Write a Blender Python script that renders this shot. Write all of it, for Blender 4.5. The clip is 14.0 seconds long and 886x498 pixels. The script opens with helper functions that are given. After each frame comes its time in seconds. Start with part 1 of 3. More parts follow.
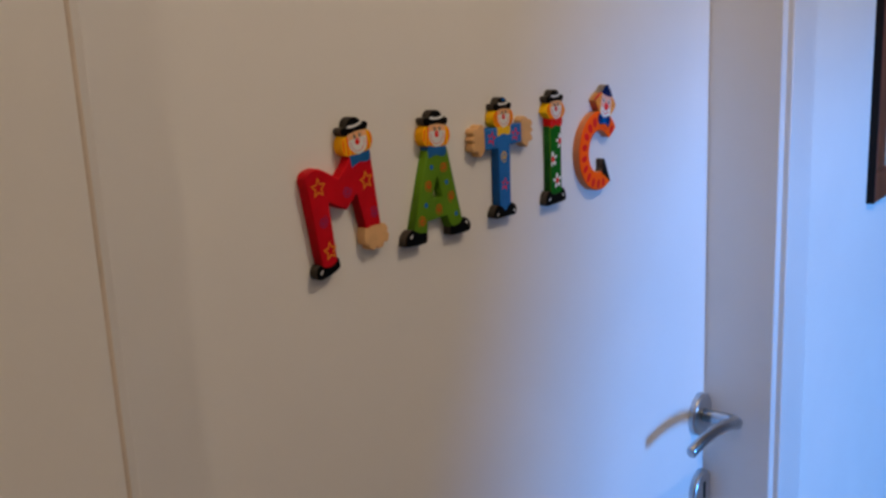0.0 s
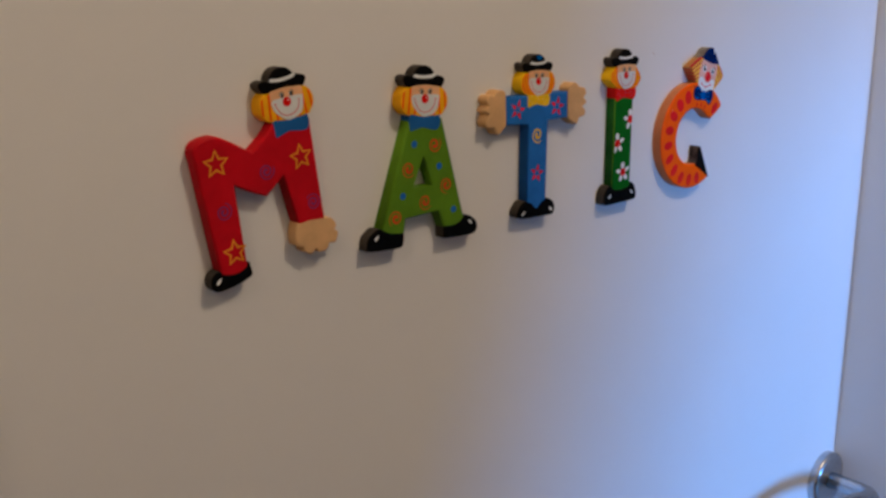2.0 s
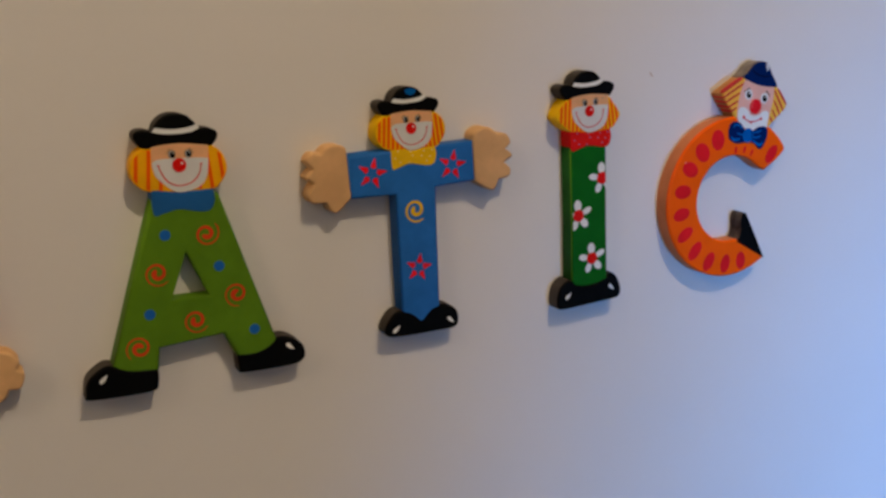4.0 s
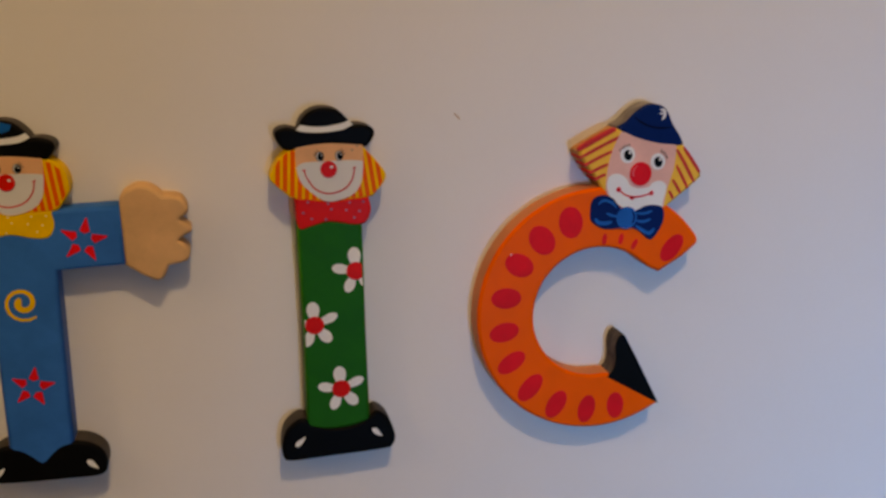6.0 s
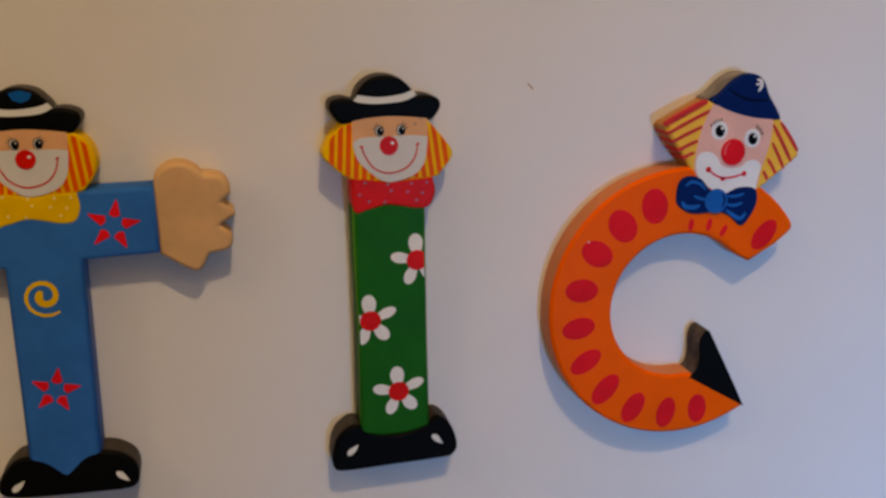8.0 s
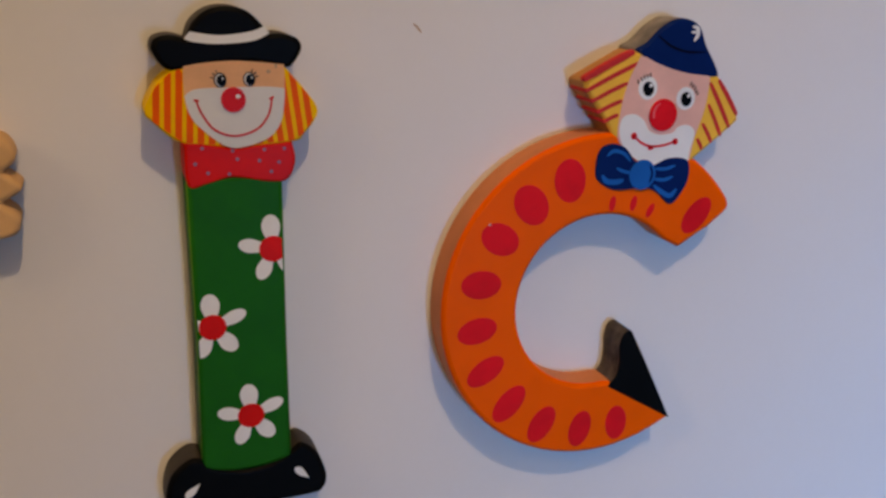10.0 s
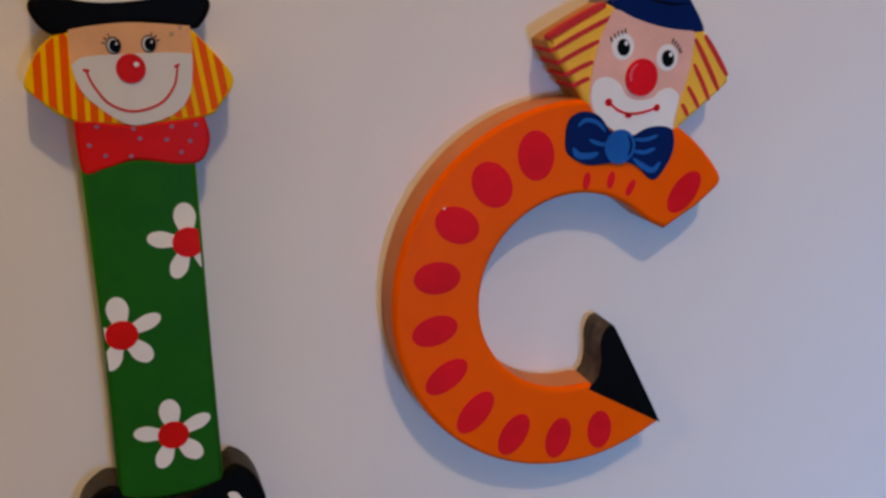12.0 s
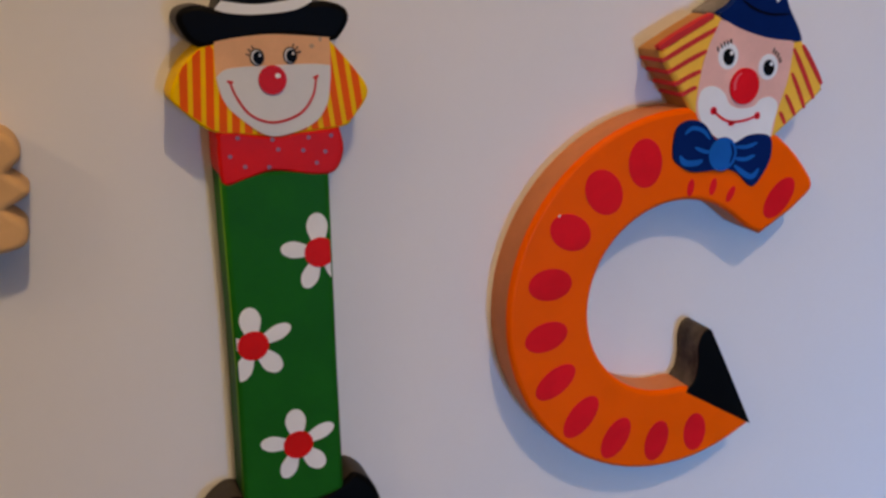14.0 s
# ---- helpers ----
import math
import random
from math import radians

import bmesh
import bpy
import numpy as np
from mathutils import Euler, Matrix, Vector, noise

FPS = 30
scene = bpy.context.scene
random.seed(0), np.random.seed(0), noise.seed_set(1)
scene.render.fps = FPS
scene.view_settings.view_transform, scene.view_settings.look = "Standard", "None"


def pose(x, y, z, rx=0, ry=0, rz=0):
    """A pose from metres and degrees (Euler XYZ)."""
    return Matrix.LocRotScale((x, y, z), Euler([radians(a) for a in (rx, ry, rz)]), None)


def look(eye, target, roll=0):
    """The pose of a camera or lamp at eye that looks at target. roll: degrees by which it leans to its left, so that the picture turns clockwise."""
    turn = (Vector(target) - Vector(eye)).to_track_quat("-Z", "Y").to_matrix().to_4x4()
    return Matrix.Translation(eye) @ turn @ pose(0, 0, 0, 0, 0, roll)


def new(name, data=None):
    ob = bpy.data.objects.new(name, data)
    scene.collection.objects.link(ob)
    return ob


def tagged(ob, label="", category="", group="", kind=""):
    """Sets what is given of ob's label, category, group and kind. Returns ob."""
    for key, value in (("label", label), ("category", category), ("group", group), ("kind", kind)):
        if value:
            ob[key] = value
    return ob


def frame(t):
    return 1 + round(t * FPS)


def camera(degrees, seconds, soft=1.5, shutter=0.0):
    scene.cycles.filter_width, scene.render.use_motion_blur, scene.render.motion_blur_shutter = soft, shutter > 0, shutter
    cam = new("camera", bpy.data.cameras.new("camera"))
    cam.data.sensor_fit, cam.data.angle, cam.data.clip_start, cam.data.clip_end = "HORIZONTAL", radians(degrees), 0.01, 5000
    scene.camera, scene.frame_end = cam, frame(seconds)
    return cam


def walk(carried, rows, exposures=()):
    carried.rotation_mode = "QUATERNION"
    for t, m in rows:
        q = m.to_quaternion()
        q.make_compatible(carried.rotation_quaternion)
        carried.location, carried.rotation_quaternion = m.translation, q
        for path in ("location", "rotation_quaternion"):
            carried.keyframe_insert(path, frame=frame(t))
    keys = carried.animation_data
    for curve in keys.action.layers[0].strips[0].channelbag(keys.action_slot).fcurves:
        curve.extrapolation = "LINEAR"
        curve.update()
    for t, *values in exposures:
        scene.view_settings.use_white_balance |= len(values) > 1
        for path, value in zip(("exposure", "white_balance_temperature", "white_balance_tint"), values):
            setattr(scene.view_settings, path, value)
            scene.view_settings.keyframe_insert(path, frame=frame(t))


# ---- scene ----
cam = camera(48.26, 14.0, 2.8)
PATH = [
    (0, (-0.73575, -0.45764, 1.53173), (0.02834, 0.14563, 1.30323), -2.688),
    (0.5, (-0.66327, -0.46138, 1.53063), (0.05552, 0.19365, 1.29768), -1.012),
    (1, (-0.54863, -0.46980, 1.52296), (0.09763, 0.24476, 1.25511), 0.141),
    (1.5, (-0.52226, -0.47222, 1.50456), (0.10245, 0.26921, 1.25956), -2.341),
    (2, (-0.50507, -0.41316, 1.50518), (0.12628, 0.31906, 1.24973), -0.605),
    (2.2, (-0.48701, -0.38388, 1.50301), (0.15089, 0.33351, 1.22292), -1.771),
    (4.3, (-0.19052, -0.33726, 1.50030), (0.18563, 0.55327, 1.24443), -1.914),
    (4.5, (-0.16559, -0.32799, 1.50502), (0.18954, 0.56498, 1.22847), -0.832),
    (5, (-0.09630, -0.31426, 1.49725), (0.19241, 0.60300, 1.22289), -0.230),
    (5.5, (-0.04218, -0.29386, 1.48735), (0.14889, 0.65578, 1.23898), -0.691),
    (6, (-0.02665, -0.26896, 1.49293), (0.18152, 0.67840, 1.24966), -1.459),
    (6.5, (-0.01987, -0.26328, 1.49364), (0.21349, 0.67680, 1.24507), -2.270),
    (7, (-0.03816, -0.24472, 1.49001), (0.17860, 0.69472, 1.22454), -1.164),
    (7.2, (-0.04192, -0.24352, 1.48923), (0.16430, 0.69910, 1.22667), -1.315),
    (9.3, (-0.03052, -0.19978, 1.48135), (0.23645, 0.72063, 1.19573), -0.046),
    (9.5, (-0.03084, -0.19284, 1.47935), (0.26472, 0.71613, 1.18538), 0.427),
    (10, (-0.02385, -0.18804, 1.47633), (0.29743, 0.71357, 1.18672), 0.547),
    (10.5, (-0.01632, -0.18108, 1.46784), (0.31098, 0.71910, 1.18053), -0.105),
    (11, (-0.00535, -0.17015, 1.46519), (0.30660, 0.73756, 1.18457), -1.079),
    (11.5, (-0.00475, -0.16754, 1.46597), (0.30621, 0.73858, 1.17918), -1.216),
    (12, (-0.00506, -0.16825, 1.46750), (0.30565, 0.73543, 1.17284), -1.169),
    (12.5, (-0.00514, -0.17442, 1.47052), (0.30205, 0.72893, 1.17120), -1.104),
    (13, (-0.00622, -0.17786, 1.46924), (0.29279, 0.73347, 1.18626), -1.516),
    (13.5, (-0.01466, -0.17280, 1.47269), (0.29151, 0.73018, 1.17122), -0.978),
    (14, (-0.03225, -0.16030, 1.46858), (0.31886, 0.73082, 1.18113), -1.100),
]
walk(cam, [(t, look(eye, target, roll)) for t, eye, target, roll in PATH],
     [(0, 0.05, 6400, 6), (2.2, 0.08, 6300, 5), (4.3, 0.10, 6800, 3), (4.6, 0.10, 6950, 3), (5.0, -0.12, 8000, 3), (5.5, -0.02, 10500, 7),
      (6.5, -0.1, 8200, 6), (7.2, 0.02, 8450, 6), (9.5, 0.04, 8250, 6), (10.5, 0.0, 8650, 8), (13, -0.02, 8700, 9), (14, 0.09, 7950, 7)])

# ---------------------------------------------------------------- light
world = bpy.data.worlds.new("world")
scene.world = world
world.use_nodes = True
_bg = world.node_tree.nodes["Background"]
_sky = world.node_tree.nodes.new("ShaderNodeTexSky")
_sky.sky_type = "NISHITA"
_sky.sun_disc = False
_sky.sun_elevation, _sky.sun_rotation = radians(25), radians(40)
world.node_tree.links.new(_sky.outputs[0], _bg.inputs[0])
_bg.inputs[1].default_value = 0.08


def point_lamp(name, place, watts, colour, radius):
    data = bpy.data.lights.new(name, "POINT")
    data.energy, data.color, data.shadow_soft_size = watts, colour, radius
    new(name, data).location = place


def daylight_lamp(name, place, target, watts, colour, width, height):
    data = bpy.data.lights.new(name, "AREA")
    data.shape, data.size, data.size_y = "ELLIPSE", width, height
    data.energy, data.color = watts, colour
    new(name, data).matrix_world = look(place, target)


# two warm ceiling lamps placed from shadows, blue daylight lamp added opposite; all unseen
point_lamp("ceiling_lamp_light", (0.090, -0.860, 2.52), 20.8, (1.0, 0.775, 0.575), 0.034)
point_lamp("ceiling_lamp_light", (-1.46, -0.86, 2.52), 9.5, (1.0, 0.775, 0.575), 0.030)
daylight_lamp("inferred_daylight", (0.40, -3.62, 1.12), (0.40, 0.0, 1.12), 139.0, (0.10, 0.36, 1.0), 0.84, 0.82)

# ---------------------------------------------------------------- materials


def nodes_of(name):
    mat = bpy.data.materials.new(name)
    mat.use_nodes = True
    tree = mat.node_tree
    return mat, tree, tree.nodes["Principled BSDF"]


def noise_node(tree, scale, detail=3.0, rough=0.55):
    coord = tree.nodes.new("ShaderNodeTexCoord")
    tex = tree.nodes.new("ShaderNodeTexNoise")
    tex.inputs["Scale"].default_value = scale
    tex.inputs["Detail"].default_value = detail
    tex.inputs["Roughness"].default_value = rough
    tree.links.new(coord.outputs["Object"], tex.inputs["Vector"])
    return tex


def tint_mix(tree, colour, factor_socket, low, high, amount_from=0.35, amount_to=0.65):
    """The colour times a grey that runs from low to high with the factor."""
    ramp = tree.nodes.new("ShaderNodeMapRange")
    ramp.inputs["From Min"].default_value, ramp.inputs["From Max"].default_value = amount_from, amount_to
    ramp.inputs["To Min"].default_value, ramp.inputs["To Max"].default_value = low, high
    tree.links.new(factor_socket, ramp.inputs["Value"])
    mul = tree.nodes.new("ShaderNodeVectorMath")
    mul.operation = "SCALE"
    if isinstance(colour, tuple):
        mul.inputs[0].default_value = colour
    else:
        tree.links.new(colour, mul.inputs[0])
    tree.links.new(ramp.outputs[0], mul.inputs["Scale"])
    return mul.outputs[0]


def paint(name, colour, rough=0.36, coarse=90.0, fine=1400.0, spread=0.14, relief=0.006, spec=0.08):
    """Brushed or rolled paint: patches, fine grain, slight relief."""
    mat, tree, shader = nodes_of(name)
    a, b = noise_node(tree, coarse, 3), noise_node(tree, fine, 2)
    first = tint_mix(tree, colour, a.outputs["Fac"], 1 - spread * 0.8, 1 + spread * 0.4)
    second = tint_mix(tree, first, b.outputs["Fac"], 1 - spread * 0.12, 1 + spread * 0.1)
    tree.links.new(second, shader.inputs["Base Color"])
    ramp = tree.nodes.new("ShaderNodeMapRange")
    ramp.inputs["To Min"].default_value, ramp.inputs["To Max"].default_value = rough - 0.07, rough + 0.1
    tree.links.new(a.outputs["Fac"], ramp.inputs["Value"])
    tree.links.new(ramp.outputs[0], shader.inputs["Roughness"])
    bump = tree.nodes.new("ShaderNodeBump")
    bump.inputs["Strength"].default_value, bump.inputs["Distance"].default_value = relief, 0.001
    tree.links.new(b.outputs["Fac"], bump.inputs["Height"])
    tree.links.new(bump.outputs[0], shader.inputs["Normal"])
    shader.inputs["Specular IOR Level"].default_value = spec
    return mat


def metal(name, colour, rough):
    mat, tree, shader = nodes_of(name)
    a = noise_node(tree, 260.0, 4)
    tree.links.new(tint_mix(tree, colour, a.outputs["Fac"], 0.9, 1.06), shader.inputs["Base Color"])
    shader.inputs["Metallic"].default_value, shader.inputs["Roughness"].default_value = 1.0, rough
    return mat


def wood(name, colour):
    mat, tree, shader = nodes_of(name)
    coord = tree.nodes.new("ShaderNodeTexCoord")
    stretch = tree.nodes.new("ShaderNodeMapping")
    stretch.inputs["Scale"].default_value = (60, 60, 5)
    grain = tree.nodes.new("ShaderNodeTexNoise")
    grain.inputs["Scale"].default_value, grain.inputs["Detail"].default_value = 2.5, 5
    tree.links.new(coord.outputs["Object"], stretch.inputs[0])
    tree.links.new(stretch.outputs[0], grain.inputs["Vector"])
    tree.links.new(tint_mix(tree, colour, grain.outputs["Fac"], 0.55, 1.35), shader.inputs["Base Color"])
    shader.inputs["Roughness"].default_value = 0.42
    return mat


DOOR_WHITE = paint("white_door_lacquer", (0.78, 0.77, 0.75), 0.42, 6.0, 500.0, 0.025, 0.02, 0.3)
TRIM_WHITE = paint("white_trim_lacquer", (0.77, 0.76, 0.74), 0.40, 8.0, 500.0, 0.03, 0.02, 0.5)
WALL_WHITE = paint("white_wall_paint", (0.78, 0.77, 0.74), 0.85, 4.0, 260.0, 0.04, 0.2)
# for unseen walls only, dulled to hold down bounce light
UNSEEN_BEIGE = paint("unseen_wall_beige", (0.34, 0.305, 0.265), 0.85, 4.0, 260.0, 0.05, 0.2)
FLOOR_WOOD = wood("oak_floor", (0.34, 0.21, 0.11))
FRAME_WOOD = wood("dark_brown_frame_wood", (0.16, 0.045, 0.018))
SHADED_SIDE = paint("shaded_frame_side", (0.012, 0.010, 0.009), 0.4)
CANVAS = paint("plain_canvas", (0.45, 0.38, 0.27), 0.8)
STEEL = metal("satin_steel", (0.50, 0.51, 0.52), 0.30)
DARK_GAP = paint("dark_gap", (0.02, 0.02, 0.02), 0.7)
CHIP = paint("brown_chip", (0.50, 0.345, 0.22), 0.7)

RED = paint("red_paint", (0.55, 0.004, 0.012), 0.42)
LEAF_GREEN = paint("leaf_green_paint", (0.105, 0.235, 0.012), 0.42)
SKY_BLUE = paint("sky_blue_paint", (0.024, 0.160, 0.530), 0.42)
DEEP_GREEN = paint("deep_green_paint", (0.006, 0.125, 0.008), 0.40)
ORANGE = paint("orange_paint", (1.0, 0.120, 0.002), 0.38, spread=0.05)
ORANGE_SIDE = paint("dull_orange_edge_paint", (0.66, 0.230, 0.100), 0.45)
PALE_GOLD = paint("pale_yellow_hair_paint", (0.95, 0.540, 0.070), 0.42, spread=0.08)
# browner than the hair's front, for its side faces
HAIR_SIDE = paint("golden_brown_edge_paint", (0.50, 0.225, 0.075), 0.45, spread=0.2)
TAN = paint("tan_hand_paint", (0.70, 0.425, 0.205), 0.45)
YELLOW = paint("yellow_paint", (0.88, 0.540, 0.012), 0.42)
DOT_PALE = paint("pale_dot_paint", (0.90, 0.72, 0.30), 0.45)
GOLD = paint("golden_hair_paint", (0.95, 0.560, 0.008), 0.42, spread=0.08)
HAIR_AMBER = paint("amber_hair_paint", (0.93, 0.440, 0.008), 0.42)
HAIR_ORANGE = paint("orange_stripe_paint", (0.90, 0.110, 0.003), 0.42, spread=0.08)
STRIPE_RED = paint("red_stripe_paint", (0.66, 0.040, 0.040), 0.42)
SKIN = paint("skin_tone_paint", (0.84, 0.460, 0.240), 0.42)
PINK = paint("pink_face_paint", (0.88, 0.510, 0.430), 0.42)
WHITE = paint("white_paint", (0.82, 0.84, 0.84), 0.40, spread=0.05)
OFF_WHITE = paint("greyish_white_face_paint", (0.70, 0.715, 0.715), 0.42, spread=0.06)
BLACK = paint("black_gloss_paint", (0.003, 0.003, 0.003), 0.42, spec=0.05)
NAVY = paint("navy_paint", (0.001, 0.017, 0.110), 0.34, spec=0.03)
MID_BLUE = paint("mid_blue_paint", (0.001, 0.120, 0.450), 0.40, spec=0.03)
BOW_BLUE = paint("bow_blue_paint", (0.018, 0.120, 0.360), 0.42)
BRIGHT_RED = paint("bright_red_paint", (0.72, 0.010, 0.008), 0.34)
CRIMSON = paint("crimson_paint", (0.82, 0.010, 0.020), 0.40)
ROSE = paint("rose_glint_paint", (0.80, 0.130, 0.160), 0.40)
SPIRAL_RED = paint("thin_red_brush_paint", (0.66, 0.055, 0.012), 0.45)
DOT_BLUE = paint("dot_blue_paint", (0.015, 0.130, 0.480), 0.45)
DOT_GREY = paint("grey_blue_dot_paint", (0.30, 0.18, 0.30), 0.45)
VIOLET = paint("violet_brush_paint", (0.190, 0.035, 0.150), 0.45)
STAR_YELLOW = paint("star_yellow_paint", (0.80, 0.300, 0.020), 0.45)
# the next two edges are lightened to stand for light from above
DARK_SIDE = paint("dark_edge", (0.060, 0.050, 0.042), 0.45, spread=0.4)
HAT_SIDE = paint("lit_grey_hat_edge", (0.26, 0.225, 0.195), 0.45, 200.0, spread=0.5)
GREEN_SIDE = paint("dark_green_edge", (0.016, 0.105, 0.016), 0.45, spread=0.3)
# lighter yellow-green for the front rim
GREEN_RIM = paint("light_green_rim", (0.150, 0.330, 0.020), 0.42)
LASH = paint("brown_black_lash_paint", (0.020, 0.014, 0.012), 0.45)
EDGE_BROWN = paint("beige_brown_strip", (0.62, 0.54, 0.45), 0.5, 30.0)
# black shoe edge lightened for light on its gloss; patches mix highlights and wear
WORN_LIT_SIDE = paint("worn_lit_dark_edge", (0.085, 0.070, 0.060), 0.40, 260.0, spread=0.7)

# ---------------------------------------------------------------- geometry helpers


def part(name, bm, material, parent=None, label=""):
    """Links a bmesh as one mesh object, under a thing or a part."""
    mesh = bpy.data.meshes.new(name)
    bm.to_mesh(mesh)
    bm.free()
    for m in material if isinstance(material, (list, tuple)) else [material]:
        mesh.materials.append(m)
    ob = new(name, mesh)
    ob.parent = parent
    return tagged(ob, label)


def add_box(bm, x0, x1, y0, y1, z0, z1, bevel=0.0, segments=2):
    made = bmesh.ops.create_cube(bm, size=1.0)["verts"]
    bmesh.ops.scale(bm, vec=(x1 - x0, y1 - y0, z1 - z0), verts=made)
    bmesh.ops.translate(bm, vec=((x0 + x1) / 2, (y0 + y1) / 2, (z0 + z1) / 2), verts=made)
    if bevel:
        edges = list({e for v in made for e in v.link_edges})
        bmesh.ops.bevel(bm, geom=edges, offset=bevel, segments=segments, profile=0.5, affect="EDGES")


def box(name, material, parent, dims, bevel=0.0, label=""):
    bm = bmesh.new()
    add_box(bm, *dims, bevel)
    return part(name, bm, material, parent, label)


def spline(points, n=5):
    """A closed smooth outline through points; a third value of 1 makes a point a sharp corner."""
    out, k = [], len(points)
    for i in range(k):
        p0, p1, p2, p3 = (points[(i + j) % k] for j in (-1, 0, 1, 2))
        if len(p1) > 2:
            p0 = p1
        if len(p2) > 2:
            p3 = p2
        if len(p1) > 2 and len(p2) > 2:
            out.append((p1[0], p1[1]))
            continue
        for s in range(n):
            u = s / n
            out.append(tuple(0.5 * (2 * p1[c] + (p2[c] - p0[c]) * u + (2 * p0[c] - 5 * p1[c] + 4 * p2[c] - p3[c]) * u * u
                                    + (3 * p1[c] - p0[c] - 3 * p2[c] + p3[c]) * u ** 3) for c in (0, 1)))
    return out


def area2(loop):
    return sum(a[0] * b[1] - b[0] * a[1] for a, b in zip(loop, loop[1:] + loop[:1]))


def ccw(loop, want=True):
    return loop if (area2(loop) > 0) == want else loop[::-1]


def inset(loop, d):
    """The loop moved by d to its left side (inwards for a counter-clockwise one)."""
    out, k = [], len(loop)
    for i in range(k):
        a, b, c = Vector(loop[i - 1]), Vector(loop[i]), Vector(loop[(i + 1) % k])
        n1, n2 = (b - a), (c - b)
        n1 = Vector((-n1.y, n1.x)).normalized() if n1.length > 1e-9 else Vector((0, 0))
        n2 = Vector((-n2.y, n2.x)).normalized() if n2.length > 1e-9 else n1
        m = n1 + n2
        m = m.normalized() if m.length > 1e-6 else n1
        out.append(tuple(b + m * d / max(0.6, m.dot(n2))))
    return out


def ellipse(cx, cz, rx, rz, turn=0.0, n=20):
    c, s = math.cos(radians(turn)), math.sin(radians(turn))
    pts = [(rx * math.cos(2 * math.pi * i / n), rz * math.sin(2 * math.pi * i / n)) for i in range(n)]
    return [(cx + c * x - s * z, cz + s * x + c * z) for x, z in pts]


def stroke(points, width, n=5, taper=0.35):
    """The outline of a brush stroke along an open smooth line, thinner at both ends."""
    k, line = len(points), []
    for i in range(k - 1):
        p0, p1, p2, p3 = points[max(i - 1, 0)], points[i], points[i + 1], points[min(i + 2, k - 1)]
        for s in range(n):
            u = s / n
            line.append(Vector([0.5 * (2 * p1[c] + (p2[c] - p0[c]) * u + (2 * p0[c] - 5 * p1[c] + 4 * p2[c] - p3[c]) * u * u
                                       + (3 * p1[c] - p0[c] - 3 * p2[c] + p3[c]) * u ** 3) for c in (0, 1)]))
    line.append(Vector(points[-1][:2]))
    left, right = [], []
    for i, p in enumerate(line):
        d = line[min(i + 1, len(line) - 1)] - line[max(i - 1, 0)]
        d = Vector((-d.y, d.x)).normalized()
        u = i / (len(line) - 1)
        w = width / 2 * (taper + (1 - taper) * min(1.0, 4 * u, 4 * (1 - u)))
        left.append(tuple(p + d * w))
        right.append(tuple(p - d * w))
    return left + right[::-1]


def clip(loop, frame_loop):
    """What of loop lies inside a convex loop."""
    frame_loop = ccw(frame_loop)
    out = list(loop)
    for a, b in zip(frame_loop, frame_loop[1:] + frame_loop[:1]):
        side = lambda p: (b[0] - a[0]) * (p[1] - a[1]) - (b[1] - a[1]) * (p[0] - a[0])
        src, out = out, []
        for p, q in zip(src, src[1:] + src[:1]):
            sp, sq = side(p), side(q)
            if sp >= 0:
                out.append(p)
            if (sp >= 0) != (sq >= 0):
                u = sp / (sp - sq)
                out.append((p[0] + u * (q[0] - p[0]), p[1] + u * (q[1] - p[1])))
        if len(out) < 3:
            return []
    return out


def turned(loop, dx=0.0, dz=0.0, turn=0.0, scale=1.0):
    c, s = math.cos(radians(turn)) * scale, math.sin(radians(turn)) * scale
    return [(dx + c * p[0] - s * p[1], dz + s * p[0] + c * p[1], *p[2:]) for p in loop]


def extrude_into(bm, loops, back, front, bevel=0.0, rings=3, rim=False):
    """A plate from loops in mm (the first outside, the others holes), standing from back to front mm off the door."""
    loops = [ccw(list(l), i == 0) for i, l in enumerate(loops)]
    caps, flats = [], []
    for loop in loops:
        levels = [(0.0, back), (0.0, front - bevel)]
        levels += [(bevel * (1 - math.cos(a)), front - bevel + bevel * math.sin(a)) for a in [math.pi / 2 * (i + 1) / rings for i in range(rings)]] if bevel else []
        rows = []
        for d, h in levels:
            moved = inset(loop, d) if d else loop
            rows.append([bm.verts.new((p[0] / 1000, -h / 1000, p[1] / 1000)) for p in moved])
        for lo, hi in zip(rows, rows[1:]):
            for i in range(len(loop)):
                j = (i + 1) % len(loop)
                f = bm.faces.new((lo[i], lo[j], hi[j], hi[i]))
                f.smooth = True
                f.material_index = 1 if hi is rows[1] else 2 if rim and hi is rows[2] else 0
        caps += rows[-1]
        flats.append([Vector((v.co.x * 1000, v.co.z * 1000, 0)) for v in rows[-1]])
    edges = []
    start = 0
    for flat in flats:
        ring = caps[start:start + len(flat)]
        start += len(flat)
        edges += [bm.edges.get((a, b)) or bm.edges.new((a, b)) for a, b in zip(ring, ring[1:] + ring[:1])]
    bmesh.ops.triangle_fill(bm, edges=edges, use_beauty=True, normal=(0, -1, 0))


def plate(name, loops, back, front, material, parent, bevel=0.7, label="", side=None, rim=None):
    bm = bmesh.new()
    extrude_into(bm, loops, back, front, bevel, rim=rim is not None)
    return part(name, bm, [material, side or material, rim or material], parent, label)


def film(name, loops, level, material, parent, label="", thick=0.10):
    """Paint laid on a face: one or more loops, each a thin raised layer."""
    bm = bmesh.new()
    for loop in loops:
        if len(loop) > 2:
            extrude_into(bm, [loop], level - 0.06, level + thick)
    return part(name, bm, [material, material], parent, label)


